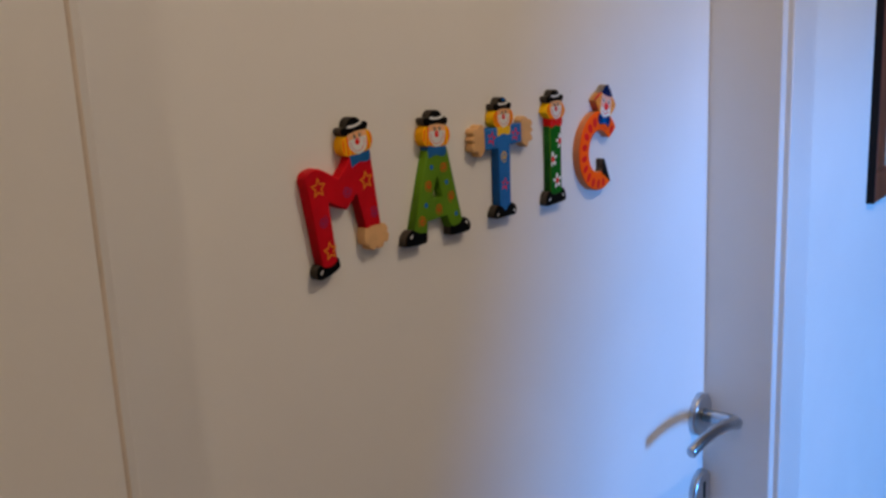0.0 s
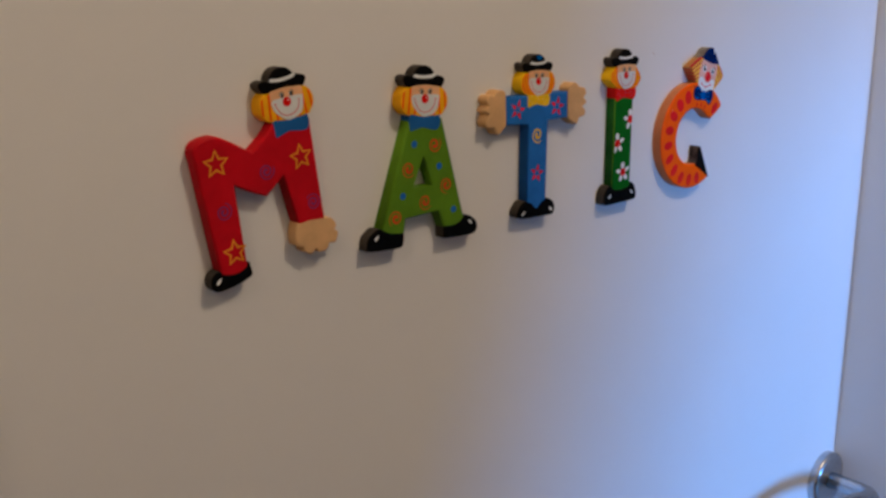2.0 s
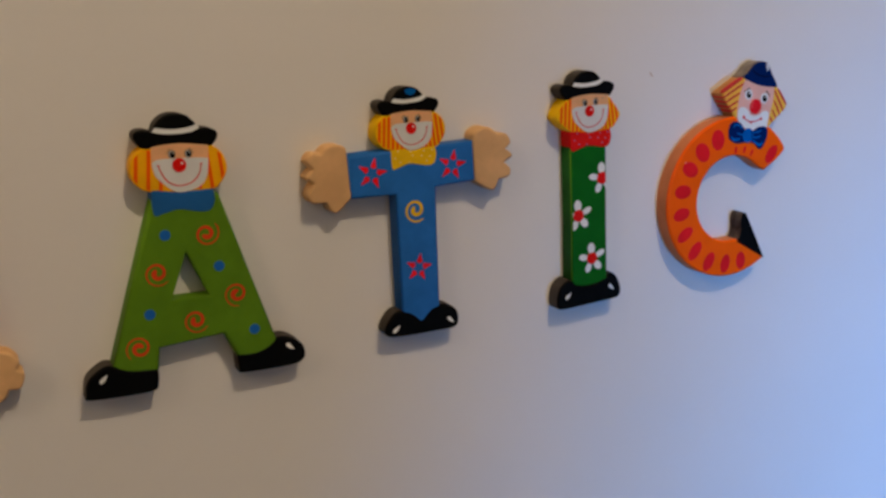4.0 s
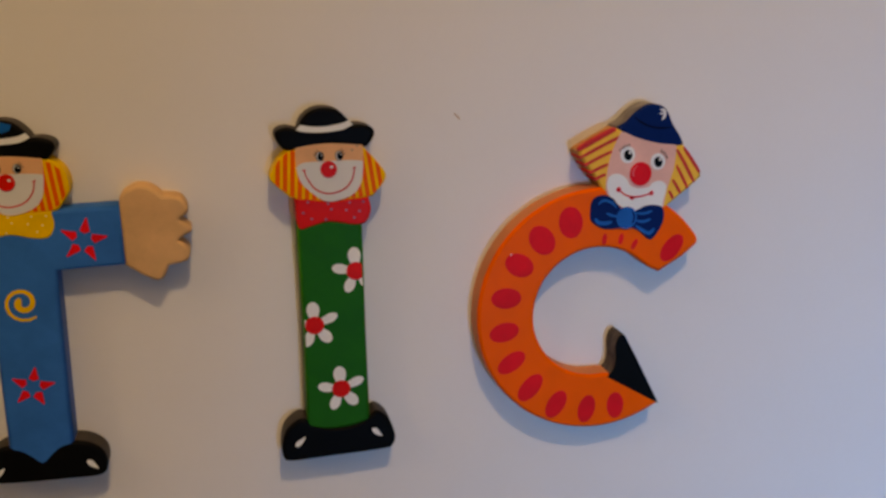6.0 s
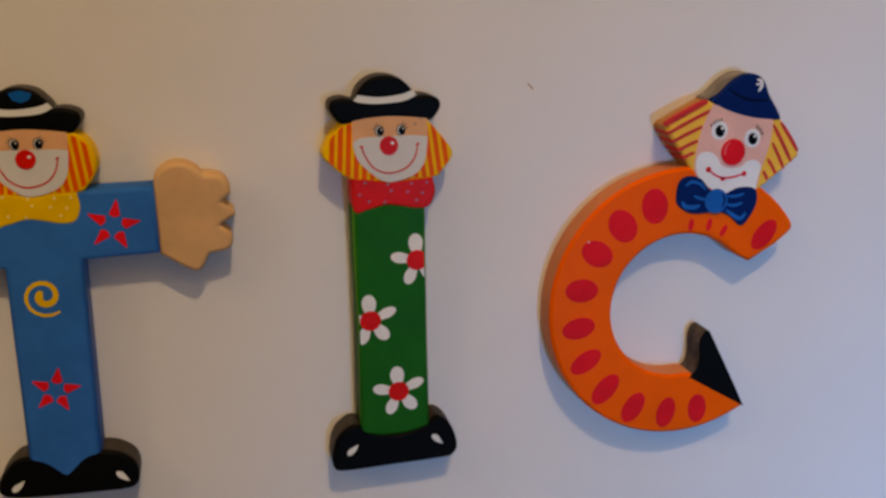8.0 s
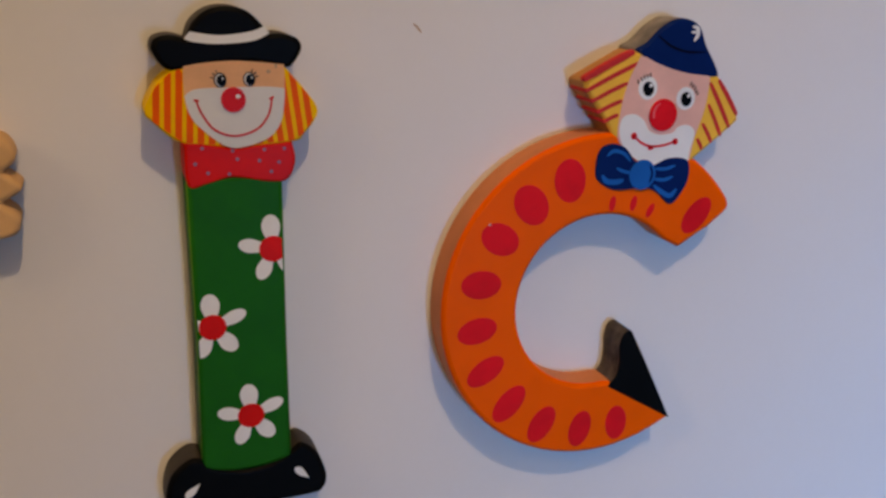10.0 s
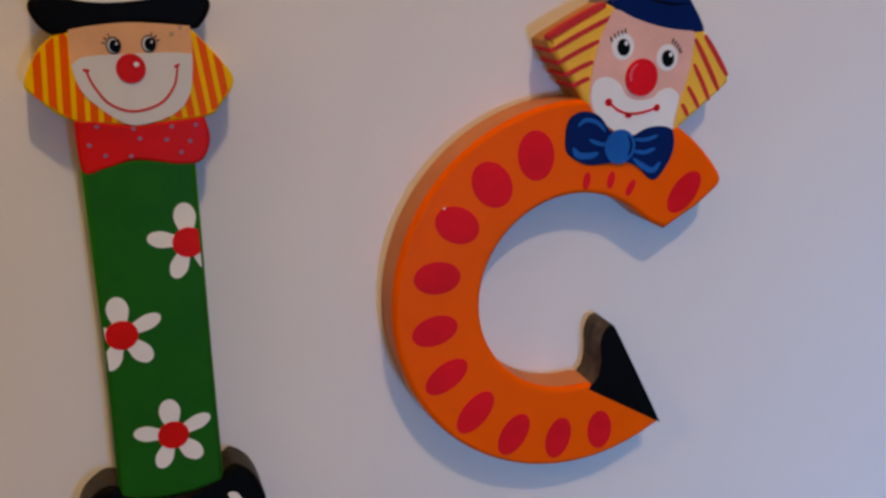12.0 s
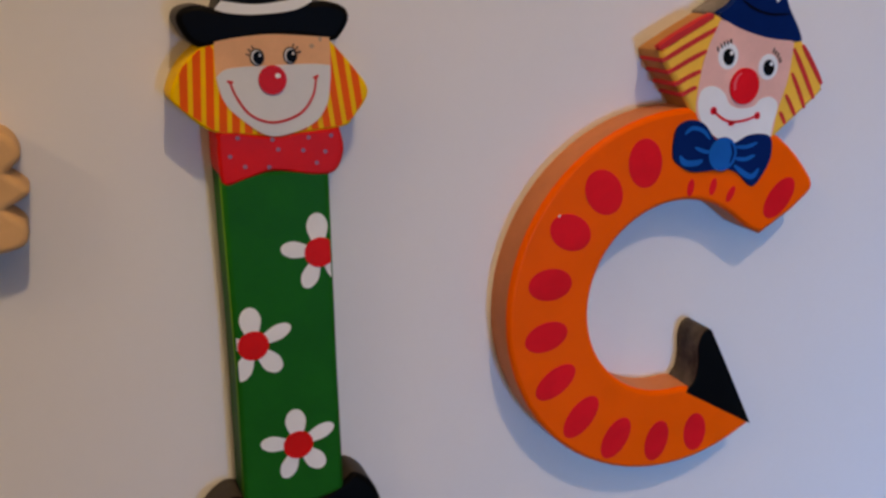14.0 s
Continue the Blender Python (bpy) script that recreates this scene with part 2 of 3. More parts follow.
def ring(name, loop, hole, level, material, parent, label=""):
    """A painted outline: one thin raised layer with a hole in it."""
    bm = bmesh.new()
    extrude_into(bm, [loop, hole], level - 0.06, level + 0.1)
    return part(name, bm, [material, material], parent, label)


# ---------------------------------------------------------------- the hallway and the doorway
LEAF_L, LEAF_R, FACE_Y, WALL_Y, TOP = -0.490, 0.346, -0.089, -0.077, 2.06
CASE_L, CASE_R = -0.665, 0.437


def structure(name, dims, material, label, bevel=0.0):
    return tagged(box(name, material, None, dims, bevel), label, kind="structure")


structure("floor", (-2.4, 2.4, -3.9, 0.2, -0.1, 0.0), FLOOR_WOOD, "oak floor of the hallway")
# unseen, added to close the hallway from above
structure("ceiling", (-2.4, 2.4, -3.9, 0.2, 2.75, 2.85), UNSEEN_BEIGE, "unseen plain beige ceiling closing the hallway")
wall = tagged(new("wall_north"), "white painted wall round the door", kind="structure")
box("wall_panel", WALL_WHITE, wall, (-2.3, LEAF_L - 0.016, WALL_Y, 0.06, 0, 2.75))
box("wall_panel", WALL_WHITE, wall, (LEAF_R + 0.016, 2.3, WALL_Y, 0.06, 0, 2.75))
box("wall_panel", WALL_WHITE, wall, (LEAF_L - 0.016, LEAF_R + 0.016, WALL_Y, 0.06, TOP + 0.016, 2.75))
structure("wall_back", (LEAF_L - 0.016, LEAF_R + 0.016, 0.046, 0.06, 0, TOP + 0.016), WALL_WHITE, "plain wall behind the door")
# unseen side walls, added to close the hallway
structure("wall_west", (-2.4, -2.3, -3.9, 0.06, 0, 2.75), UNSEEN_BEIGE, "unseen plain beige side wall closing the hallway")
structure("wall_east", (2.3, 2.4, -3.9, 0.06, 0, 2.75), UNSEEN_BEIGE, "unseen plain beige side wall closing the hallway")
# unseen wall added to mask the daylight; its sloped edge sets the falloff
south = tagged(new("daylight_mask_wall"), "added unseen wall, opening cut to shape the daylight", kind="structure")
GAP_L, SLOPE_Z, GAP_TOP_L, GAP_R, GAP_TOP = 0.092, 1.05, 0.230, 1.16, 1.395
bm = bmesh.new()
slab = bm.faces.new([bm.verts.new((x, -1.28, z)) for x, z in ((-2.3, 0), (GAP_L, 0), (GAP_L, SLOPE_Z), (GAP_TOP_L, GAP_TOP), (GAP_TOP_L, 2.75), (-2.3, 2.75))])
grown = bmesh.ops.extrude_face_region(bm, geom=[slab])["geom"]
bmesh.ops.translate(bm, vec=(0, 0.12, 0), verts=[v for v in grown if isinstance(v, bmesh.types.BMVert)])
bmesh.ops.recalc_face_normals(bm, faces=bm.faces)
part("wall_panel", bm, UNSEEN_BEIGE, south)
box("wall_panel", UNSEEN_BEIGE, south, (GAP_R, 2.3, -1.28, -1.16, 0, 2.75))
box("wall_panel", UNSEEN_BEIGE, south, (GAP_TOP_L, GAP_R, -1.28, -1.16, GAP_TOP, 2.75))
# unseen wall added behind the daylight lamp, left open round its place
far = tagged(new("wall_far"), "added unseen outer wall with an opening for the daylight", kind="structure")
box("wall_panel", UNSEEN_BEIGE, far, (-2.3, -0.05, -3.9, -3.7, 0, 2.75))
box("wall_panel", UNSEEN_BEIGE, far, (0.85, 2.3, -3.9, -3.7, 0, 2.75))
box("wall_panel", UNSEEN_BEIGE, far, (-0.05, 0.85, -3.9, -3.7, 0, 0.70))
box("wall_panel", UNSEEN_BEIGE, far, (-0.05, 0.85, -3.9, -3.7, 1.54, 2.75))

# lining and casing, mitred at the top by butting
lining = tagged(new("door_frame"), "white lacquered door lining and casing", kind="structure")
box("jamb", TRIM_WHITE, lining, (LEAF_R, LEAF_R + 0.0155, -0.0820, 0.045, 0, TOP), 0.0015)
box("jamb", TRIM_WHITE, lining, (LEAF_L - 0.0155, LEAF_L, -0.0765, 0.045, 0, TOP), 0.0015)
box("head", TRIM_WHITE, lining, (LEAF_L - 0.0155, LEAF_R + 0.0155, -0.0820, 0.045, TOP + 0.0005, TOP + 0.0155), 0.0015)
box("casing", TRIM_WHITE, lining, (LEAF_R + 0.0145, CASE_R, FACE_Y, WALL_Y + 0.001, 0, TOP + 0.09), 0.002)
box("casing", TRIM_WHITE, lining, (CASE_L, LEAF_L - 0.0155, FACE_Y, WALL_Y + 0.001, 0, TOP + 0.09), 0.0008)
# thin beige-brown strip along the left casing's inner edge
box("edge_strip", EDGE_BROWN, lining, (LEAF_L - 0.0155, LEAF_L - 0.0125, FACE_Y + 0.0006, WALL_Y + 0.001, 0, TOP + 0.0145), 0.0012, "beige-brown strip on the casing edge")
box("casing", TRIM_WHITE, lining, (LEAF_L - 0.0145, LEAF_R + 0.0145, FACE_Y, WALL_Y + 0.001, TOP + 0.0145, TOP + 0.09), 0.004)

# the leaf with its handle
door = tagged(new("door_1"), "closed smooth white lacquered door with steel handle", kind="structure")
box("leaf", DOOR_WHITE, door, (LEAF_L + 0.001, LEAF_R - 0.0008, 0.0, 0.04, 0.006, TOP - 0.002), 0.0012)


def disc_into(bm, x, z, y0, y1, r, bevel, n=40):
    """A round plate standing off the door, its front rim rounded."""
    prof = [(r, y0), (r, y1 + bevel)] + [(r - bevel * (1 - math.cos(a)), y1 + bevel - bevel * math.sin(a)) for a in (0.4, 0.8, 1.2, math.pi / 2)]
    rows = [[bm.verts.new((x + q * math.cos(2 * math.pi * i / n), y, z + q * math.sin(2 * math.pi * i / n))) for i in range(n)] for q, y in prof]
    for lo, hi in zip(rows, rows[1:]):
        for i in range(n):
            bm.faces.new((lo[i], lo[(i + 1) % n], hi[(i + 1) % n], hi[i])).smooth = True
    bm.faces.new(rows[-1])


def tube_into(bm, line, radii, n=14):
    """A round bar along a line, with a width and a height at each point."""
    rows = []
    for i, p in enumerate(line):
        p = Vector(p)
        d = (Vector(line[min(i + 1, len(line) - 1)]) - Vector(line[max(i - 1, 0)])).normalized()
        up = Vector((0, 0, 1))
        a = d.cross(up).normalized()
        b = a.cross(d).normalized()
        w, h = radii[i]
        rows.append([bm.verts.new(p + a * w * math.cos(2 * math.pi * k / n) + b * h * math.sin(2 * math.pi * k / n)) for k in range(n)])
    for lo, hi in zip(rows, rows[1:]):
        for k in range(n):
            bm.faces.new((lo[k], hi[k], hi[(k + 1) % n], lo[(k + 1) % n])).smooth = True
    bm.faces.new(rows[0])
    bm.faces.new(rows[-1][::-1])
    bmesh.ops.recalc_face_normals(bm, faces=bm.faces)


HX, HZ = 0.325, 1.051
bm = bmesh.new()
disc_into(bm, HX, HZ, 0.0, -0.009, 0.026, 0.004)
handle = part("door_handle", bm, STEEL, door, "satin steel lever handle on a round rose")
bm = bmesh.new()
bend = [(HX, -0.006, HZ), (HX, -0.025, HZ), (HX, -0.038, HZ), (HX - 0.002, -0.046, HZ), (HX - 0.009, -0.051, HZ + 0.002), (HX - 0.020, -0.053, HZ + 0.006),
        (HX - 0.045, -0.053, HZ + 0.013), (HX - 0.075, -0.053, HZ + 0.017), (HX - 0.105, -0.052, HZ + 0.017), (HX - 0.132, -0.051, HZ + 0.014), (HX - 0.135, -0.051, HZ + 0.013)]
tube_into(bm, bend, [(0.0080, 0.0080)] * 3 + [(0.0082, 0.0082)] * 2 + [(0.0056, 0.0072)] * 5 + [(0.004, 0.005)])
part("lever", bm, STEEL, handle)
bm = bmesh.new()
disc_into(bm, HX + 0.003, 0.950, 0.0, -0.009, 0.026, 0.004)
escutcheon = part("key_escutcheon", bm, STEEL, door, "round steel key escutcheon")
box("keyhole", DARK_GAP, escutcheon, (HX + 0.000, HX + 0.006, -0.0096, -0.0085, 0.940, 0.962))
for cx, cz, ln, tn in ((0.0374, 1.4616, 2.5, -48),):
    film("paint_chip", [turned(stroke([(-ln / 2, 0), (0, 0.08), (ln / 2, 0)], 0.40), cx * 1000, cz * 1000, tn)], 0.0, CHIP, door, "small brown chip in the lacquer", 0.05)

# a framed picture hanging on the wall
PX0, PX1, PZ0, PZ1, DEEP, RAIL = 0.722, 1.15, 1.245, 1.80, 0.011, 0.045
picture = tagged(new("picture_frame"), "dark brown wooden picture frame hanging on the white wall", "picture frame")
picture.location = (PX0, WALL_Y, PZ0)
PW, PH = PX1 - PX0, PZ1 - PZ0
for z0 in (0.0, PH - RAIL):
    box("rail", FRAME_WOOD, picture, (0.004, PW, -DEEP, 0, z0, z0 + RAIL), 0.002)
for x0 in (0.004, PW - RAIL):
    box("stile", FRAME_WOOD, picture, (x0, x0 + RAIL, -DEEP, 0, RAIL, PH - RAIL), 0.002)
# shade on the frame's left side, put in as a black strip
box("edge_strip", SHADED_SIDE, picture, (0, 0.004, -DEEP + 0.0004, 0, 0, PH), 0.0, "black strip for the frame's shaded side")
box("canvas", CANVAS, picture, (RAIL, PW - RAIL, -0.006, -0.002, RAIL, PH - RAIL))

# ---------------------------------------------------------------- the five painted wooden figures
THICK = 7.5
GROUP = "wooden clown letters on the door"


def figure(x, z, label):
    ob = tagged(new("wooden_letter"), label, "wooden letter", GROUP)
    ob.location = (x, 0.0, z)
    return ob


HAT = [(-13.6, 9.2), (-12.9, 11.0), (-10.3, 11.6), (-7.6, 10.9, 1), (-6.5, 13.5), (-3.9, 15.7), (-0.6, 16.4), (3.0, 15.6), (5.6, 13.3), (6.9, 11.4, 1),
       (9.3, 11.5), (12.1, 10.5), (12.8, 8.7), (11.4, 6.3), (9.7, 5.4), (4.3, 6.4), (-2.2, 6.4), (-7.5, 5.7), (-10.1, 5.3), (-12.1, 6.4)]
HAT_BAND = [(-8.0, 10.9, 1), (-6.9, 12.1, 1), (-2.0, 11.4), (3.4, 11.9), (6.0, 12.8, 1), (7.0, 11.6, 1), (3.9, 10.3), (-2.0, 9.9), (-6.2, 10.3)]
HAIR = [(-9.5, 6.0, 1), (-10.8, 5.2), (-13.4, 2.8), (-15.5, -1.3), (-14.2, -3.6), (-9.2, -7.6), (0.5, -8.7), (10.5, -8.3), (12.8, -6.9), (15.5, -2.9), (13.5, 0.8), (10.3, 4.7), (9.0, 6.0, 1)]
FACE = [(-8.4, 6.3, 1), (-8.5, 0.5), (-7.6, -2.8), (-5.4, -5.5), (-1.7, -8.4), (1.6, -8.7), (6.1, -7.2), (8.4, -4.5), (9.2, -0.7), (9.4, 2.0), (9.4, 6.0, 1), (0, 6.9)]
MUZZLE = [(-8.5, 0.9, 1), (-7.2, 1.9), (-5.0, 2.2), (0, 2.2), (6.3, 2.1), (9.3, 1.7, 1), (9.2, -0.7), (8.4, -4.5), (6.1, -7.2), (1.6, -8.65), (-1.7, -8.35), (-5.4, -5.5), (-7.6, -2.8)]
HAIR_ROUND = [(-9.5, 6.0, 1), (-11.6, 5.6), (-14.2, 3.0), (-15.2, -0.6), (-14.8, -3.8), (-12.8, -6.6), (-9.2, -8.2), (0.5, -8.7), (10.5, -8.4), (13.0, -6.8), (15.0, -3.6), (15.3, -0.4), (14.0, 3.0), (11.4, 5.4), (9.0, 6.0, 1)]
BOW = [(-9.2, -7.4, 1), (-6.0, -7.6), (-0.6, -8.7), (3.8, -8.4), (10.4, -8.1, 1), (11.0, -11.9), (9.4, -15.3), (5.8, -15.7), (-0.7, -14.4), (-5.3, -15.4), (-8.9, -15.6)]


def clown_head(thing, dx, dz, turn, scale, bow_paint, dot_paint=None, round_hair=False, amber=False, hat_glint=False):
    """A bowler hat, striped hair, face and bow tie round the nose at dx, dz."""
    put = lambda pts: turned(pts, dx, dz, turn, scale)
    hair = plate("hair", [spline(put(HAIR_ROUND if round_hair else HAIR))], 0, THICK + 0.05, HAIR_AMBER if amber else GOLD, thing, 0.5, "orange and yellow striped hair")
    if round_hair:
        lobe_l = [(-9.0, 5.2), (-11.6, 4.9), (-13.8, 2.8), (-14.8, -0.6), (-14.4, -3.6), (-12.6, -6.2), (-9.2, -7.8), (-2.0, -8.2)]
        lobe_r = [(9.0, 5.2), (11.2, 4.8), (13.6, 2.8), (14.9, -0.4), (14.6, -3.5), (12.8, -6.5), (10.3, -8.0), (2.5, -8.2)]
    else:
        lobe_l = [(-9.0, 5.7), (-10.9, 5.0), (-13.4, 2.65), (-15.35, -1.3), (-14.1, -3.5), (-9.2, -7.4), (-2.0, -8.3)]
        lobe_r = [(9.0, 5.7), (10.25, 4.6), (13.4, 0.7), (15.35, -2.9), (12.75, -6.75), (10.4, -8.0), (2.5, -8.3)]
    for k, lobe in enumerate((lobe_l, lobe_r)):
        for i in range(7):
            if k == 0:
                x = -14.7 + 1.95 * i
                quad = [(x + 1.15, 7), (x + 2.35, 7), (x + 1.2, -10), (x, -10)]
            else:
                x = 14.2 - 1.95 * i
                quad = [(x - 2.35, 7), (x - 1.2, 7), (x + 0.85, -10), (x - 0.3, -10)]
            got = clip(quad, lobe)
            if got and not (amber and i % 2):
                film("hair_stripe", [put(got)], THICK + 0.05, HAIR_ORANGE, hair)
    face = film("face", [spline(put(FACE))], THICK + 0.12, SKIN, thing, "skin-coloured painted face")
    film("muzzle", [spline(put(MUZZLE))], THICK + 0.2, OFF_WHITE, face, "white painted mouth area")
    film("mouth", [put(stroke([(-6.5, -0.1), (-5.7, -2.3), (-3.7, -5.2), (-0.2, -6.6), (3.9, -5.6), (6.2, -3.0), (6.9, -0.2)], 0.40, taper=0.8)),
                   put(stroke([(-7.0, 0.2), (-6.5, 0.05), (-6.0, 0.0)], 0.45)), put(stroke([(6.4, -0.1), (6.9, 0.0), (7.3, 0.3)], 0.45))], THICK + 0.28, STRIPE_RED, face)
    for ex, ez, s in ((-2.15, 3.55, -1), (3.0, 3.55, 1)):
        eye = film("eye", [put(ellipse(ex, ez, 1.10, 1.32))], THICK + 0.28, LASH, face)
        film("eyeball", [put(ellipse(ex - 0.02, ez, 0.88, 1.10))], THICK + 0.36, WHITE, eye)
        film("pupil", [put(ellipse(ex + 0.14, ez - 0.05, 0.80, 0.98))], THICK + 0.44, BLACK, eye)
        film("glint", [put(ellipse(ex + 0.44, ez + 0.30, 0.17, 0.20))], THICK + 0.52, WHITE, eye)
        rays = [(math.cos(radians(90 + s * -a)), math.sin(radians(90 + s * -a))) for a in (22, 48, 74)]
        film("eyelash", [put(stroke([(ex + 1.15 * c, ez + 1.32 * n), (ex + 1.45 * c, ez + 1.62 * n), (ex + 1.80 * c, ez + 1.95 * n)], 0.17)) for c, n in rays], THICK + 0.28, LASH, eye)
    bow = plate("bow_tie", [spline(put(BOW))], 0, THICK + 0.16, bow_paint, thing, 0.6, "painted bow tie")
    if dot_paint:
        film("dot", [put(ellipse(x, z, 0.36, 0.34, n=9)) for x, z in
                     ((-6.0, -8.6), (-7.4, -11.4), (-5.2, -13.2), (0.2, -10.9), (-0.6, -9.3), (4.2, -11.4), (5.2, -9.4), (7.8, -11.9), (8.9, -9.4), (6.3, -13.6), (-1.4, -13.6))], THICK + 0.16, dot_paint, bow)
    nose = film("nose", [put(ellipse(0, 0, 2.2, 2.25, n=28))], THICK + 0.34, BRIGHT_RED, face, "round red nose", 0.2)
    film("glint", [put(ellipse(0.85, 0.6, 0.42, 0.36))], THICK + 0.54, WHITE, nose)
    hat = plate("hat", [spline(put(HAT))], 0, THICK + 0.3, BLACK, thing, 0.9, "black bowler hat", DARK_SIDE)
    film("hat_band", [spline(put(HAT_BAND))], THICK + 0.3, WHITE, hat, "white hat band")
    if hat_glint:
        # blue reflection on the crown, put in as a painted patch
        film("glint", [put([(-2.2, 15.2), (-1.5, 13.6), (0.4, 12.9), (2.2, 13.6), (2.8, 15.0), (0.3, 15.7)])], THICK + 0.3, MID_BLUE, hat)


def shoe_glints(shoe, spots):
    for x, z, turn in spots:
        film("glint", [turned(spline([(-1.5, -1.0), (-0.9, 0.3), (1.9, 1.0, 1), (0.7, -0.5), (-0.5, -1.2)]), x, z, turn)], THICK + 0.1, WHITE, shoe)


def brush(points, wide, thin):
    """A brush stroke that starts as a wide dab and runs out thin."""
    left, right, k = [], [], len(points)
    for i, p in enumerate(points):
        d = Vector(points[min(i + 1, k - 1)]) - Vector(points[max(i - 1, 0)])
        d = Vector((-d.y, d.x)).normalized()
        w = (thin + (wide - thin) * (1 - i / (k - 1)) ** 1.6) / 2 * (0.6 if i in (0, k - 1) else 1.0)
        left.append((p[0] + d.x * w, p[1] + d.y * w))
        right.append((p[0] - d.x * w, p[1] - d.y * w))
    return left + right[::-1]


def spiral(x, z, r, turns, start, hand=1):
    pts = []
    steps = int(16 * turns) + 1
    for i in range(steps):
        u = i / (steps - 1)
        a = radians(start) + hand * u * turns * 2 * math.pi
        q = r * (0.12 + 0.88 * u)
        pts.append((x + q * math.cos(a), z + q * math.sin(a)))
    return pts


# the red one
red = figure(-0.2644, 1.385, "red painted wooden letter shaped as a clown with yellow stars")
body = plate("body", [spline([(-37.6, 44.6, 1), (-38.5, 49.6), (-37.2, 52.6), (-34.6, 54.4), (-30, 55.6), (-23.8, 55.0), (-8.0, 46.6, 1), (-0.2, 53.8), (4.9, 60.7, 1), (24.4, 60.0, 1), (25.4, 54.0), (31.3, 8.0, 1),
                              (15.4, 7.2, 1), (8.6, 33.2, 1), (4.0, 29.0), (-1.3, 24.4, 1), (-9.0, 27.3), (-18.1, 31.8, 1), (-13.4, -11.5, 1), (-28.2, -10.5, 1)])], 0, THICK, RED, red, 1.3)
for x, z, r, t in ((-27.3, 43.3, 6.2, 92), (-20.3, 0.4, 6.0, 96), (18.5, 41.5, 6.0, 98)):
    star = [(x + q * math.cos(radians(t + 36 * i)), z + q * math.sin(radians(t + 36 * i))) for i, q in enumerate([r, r * 0.46] * 5)]
    ring("star", inset(ccw(star), -0.45), inset(ccw(star), 0.50), THICK, STAR_YELLOW, body, "yellow outlined star")
for x, z, s in ((-1.1, 36.7, 30), (-24.8, 20.4, 80), (24.4, 18.1, 150)):
    film("spiral", [brush(spiral(x, z, 4.4, 2.0, s), 1.3, 0.6)], THICK, VIOLET, body, "violet spiral")
plate("hand", [spline([(14.6, 8.6, 1), (22, 10.0), (30.8, 9.4), (35.4, 8.2), (38.0, 4.6), (37.0, 2.2, 1), (39.0, 0.0), (37.2, -4.6), (33.6, -4.6, 1), (31.6, -7.8), (26.8, -8.0), (25.4, -6.2, 1), (22.4, -8.4), (18.4, -6.6), (17.6, -4.0, 1), (14.2, -2.6), (13.4, 2.6)])], 0, THICK + 0.05, TAN, red, 1.0, "tan painted hand")
shoe = plate("shoe", [spline([(-33.4, -14.0), (-32.7, -9.8), (-29.4, -7.6), (-26.0, -9.2), (-21.0, -9.8), (-16.0, -7.8), (-12.9, -5.8, 1), (-11.5, -11.8), (-15.0, -14.2), (-23.0, -16.6), (-30.7, -17.4)])], 0, THICK + 0.1, BLACK, red, 0.9, "black shoe", DARK_SIDE)
shoe_glints(shoe, [(-29.8, -12.2, 20)])
clown_head(red, 11.9, 68.7, 7.5, 1.0, BOW_BLUE, None, True, True)

# the leaf-green one
green = figure(-0.165, 1.385, "green painted wooden letter shaped as a clown with red spirals")
body = plate("body", [spline([(-11.4, 56, 1), (-32.6, -3.5, 1), (-28.5, -6.6), (-17.4, -8.2, 1), (-16.1, -0.2, 1), (6.7, 0.7, 1), (10.7, -9.0, 1), (19.0, -9.4), (26.0, -6.0, 1), (10.2, 52, 1)]),
                      [(-3.2, 32.4), (-10.0, 16.4), (3.4, 15.8)]], 0, THICK, LEAF_GREEN, green, 1.2)
for x, z in ((-9.7, 39.8), (-18.1, 12.7), (7.6, 26.0), (17.8, 0.4)):
    film("dot", [ellipse(x, z, 1.85, 1.85)], THICK, DOT_BLUE, body, "blue dot")
for x, z, s in ((4.4, 38.2, 190), (-13.9, 26.8, 100), (12.7, 14.8, 60), (-2.7, 7.6, 110), (-23.1, 1.3, 10)):
    film("spiral", [brush(spiral(x, z, 4.7, 1.6, s), 2.2, 0.45)], THICK, SPIRAL_RED, body, "red brushed spiral")
shoe = plate("shoe", [spline([(-42.6, -12.2), (-41.6, -7.3), (-37.8, -4.0), (-34.2, -2.8), (-30.5, -4.4), (-25.3, -6.5), (-17.6, -7.3, 1), (-18.0, -12.5), (-21.1, -15.4), (-40.8, -14.2)])], 0, THICK + 0.1, BLACK, green, 0.9, "black shoe", DARK_SIDE)
shoe_glints(shoe, [(-36.4, -7.2, 15)])
shoe = plate("shoe", [spline([(10.7, -8.0, 1), (10.8, -14.0), (12.5, -15.6), (29.4, -16.5), (35.4, -14.9), (35.6, -9.8), (31.0, -5.6), (25.8, -4.6), (22.5, -7.2), (17.0, -8.6)])], 0, THICK + 0.1, BLACK, green, 0.9, "black shoe", DARK_SIDE)
shoe_glints(shoe, [(30.4, -8.8, -75)])
clown_head(green, -2.1, 63.3, -3.5, 1.07, BOW_BLUE, None, True, True)

# the blue one
blue = figure(-0.080, 1.372, "blue painted wooden letter shaped as a clown with spread arms")
body = plate("body", [spline([(-26.4, 72.1, 1), (26.0, 72.0, 1), (26.3, 56.2, 1), (9.1, 55.9, 1), (7.9, 2.6, 1), (-8.5, 2.6, 1), (-7.9, 55.0, 1), (-26.2, 55.8, 1)])], 0, THICK, SKY_BLUE, blue, 1.2)
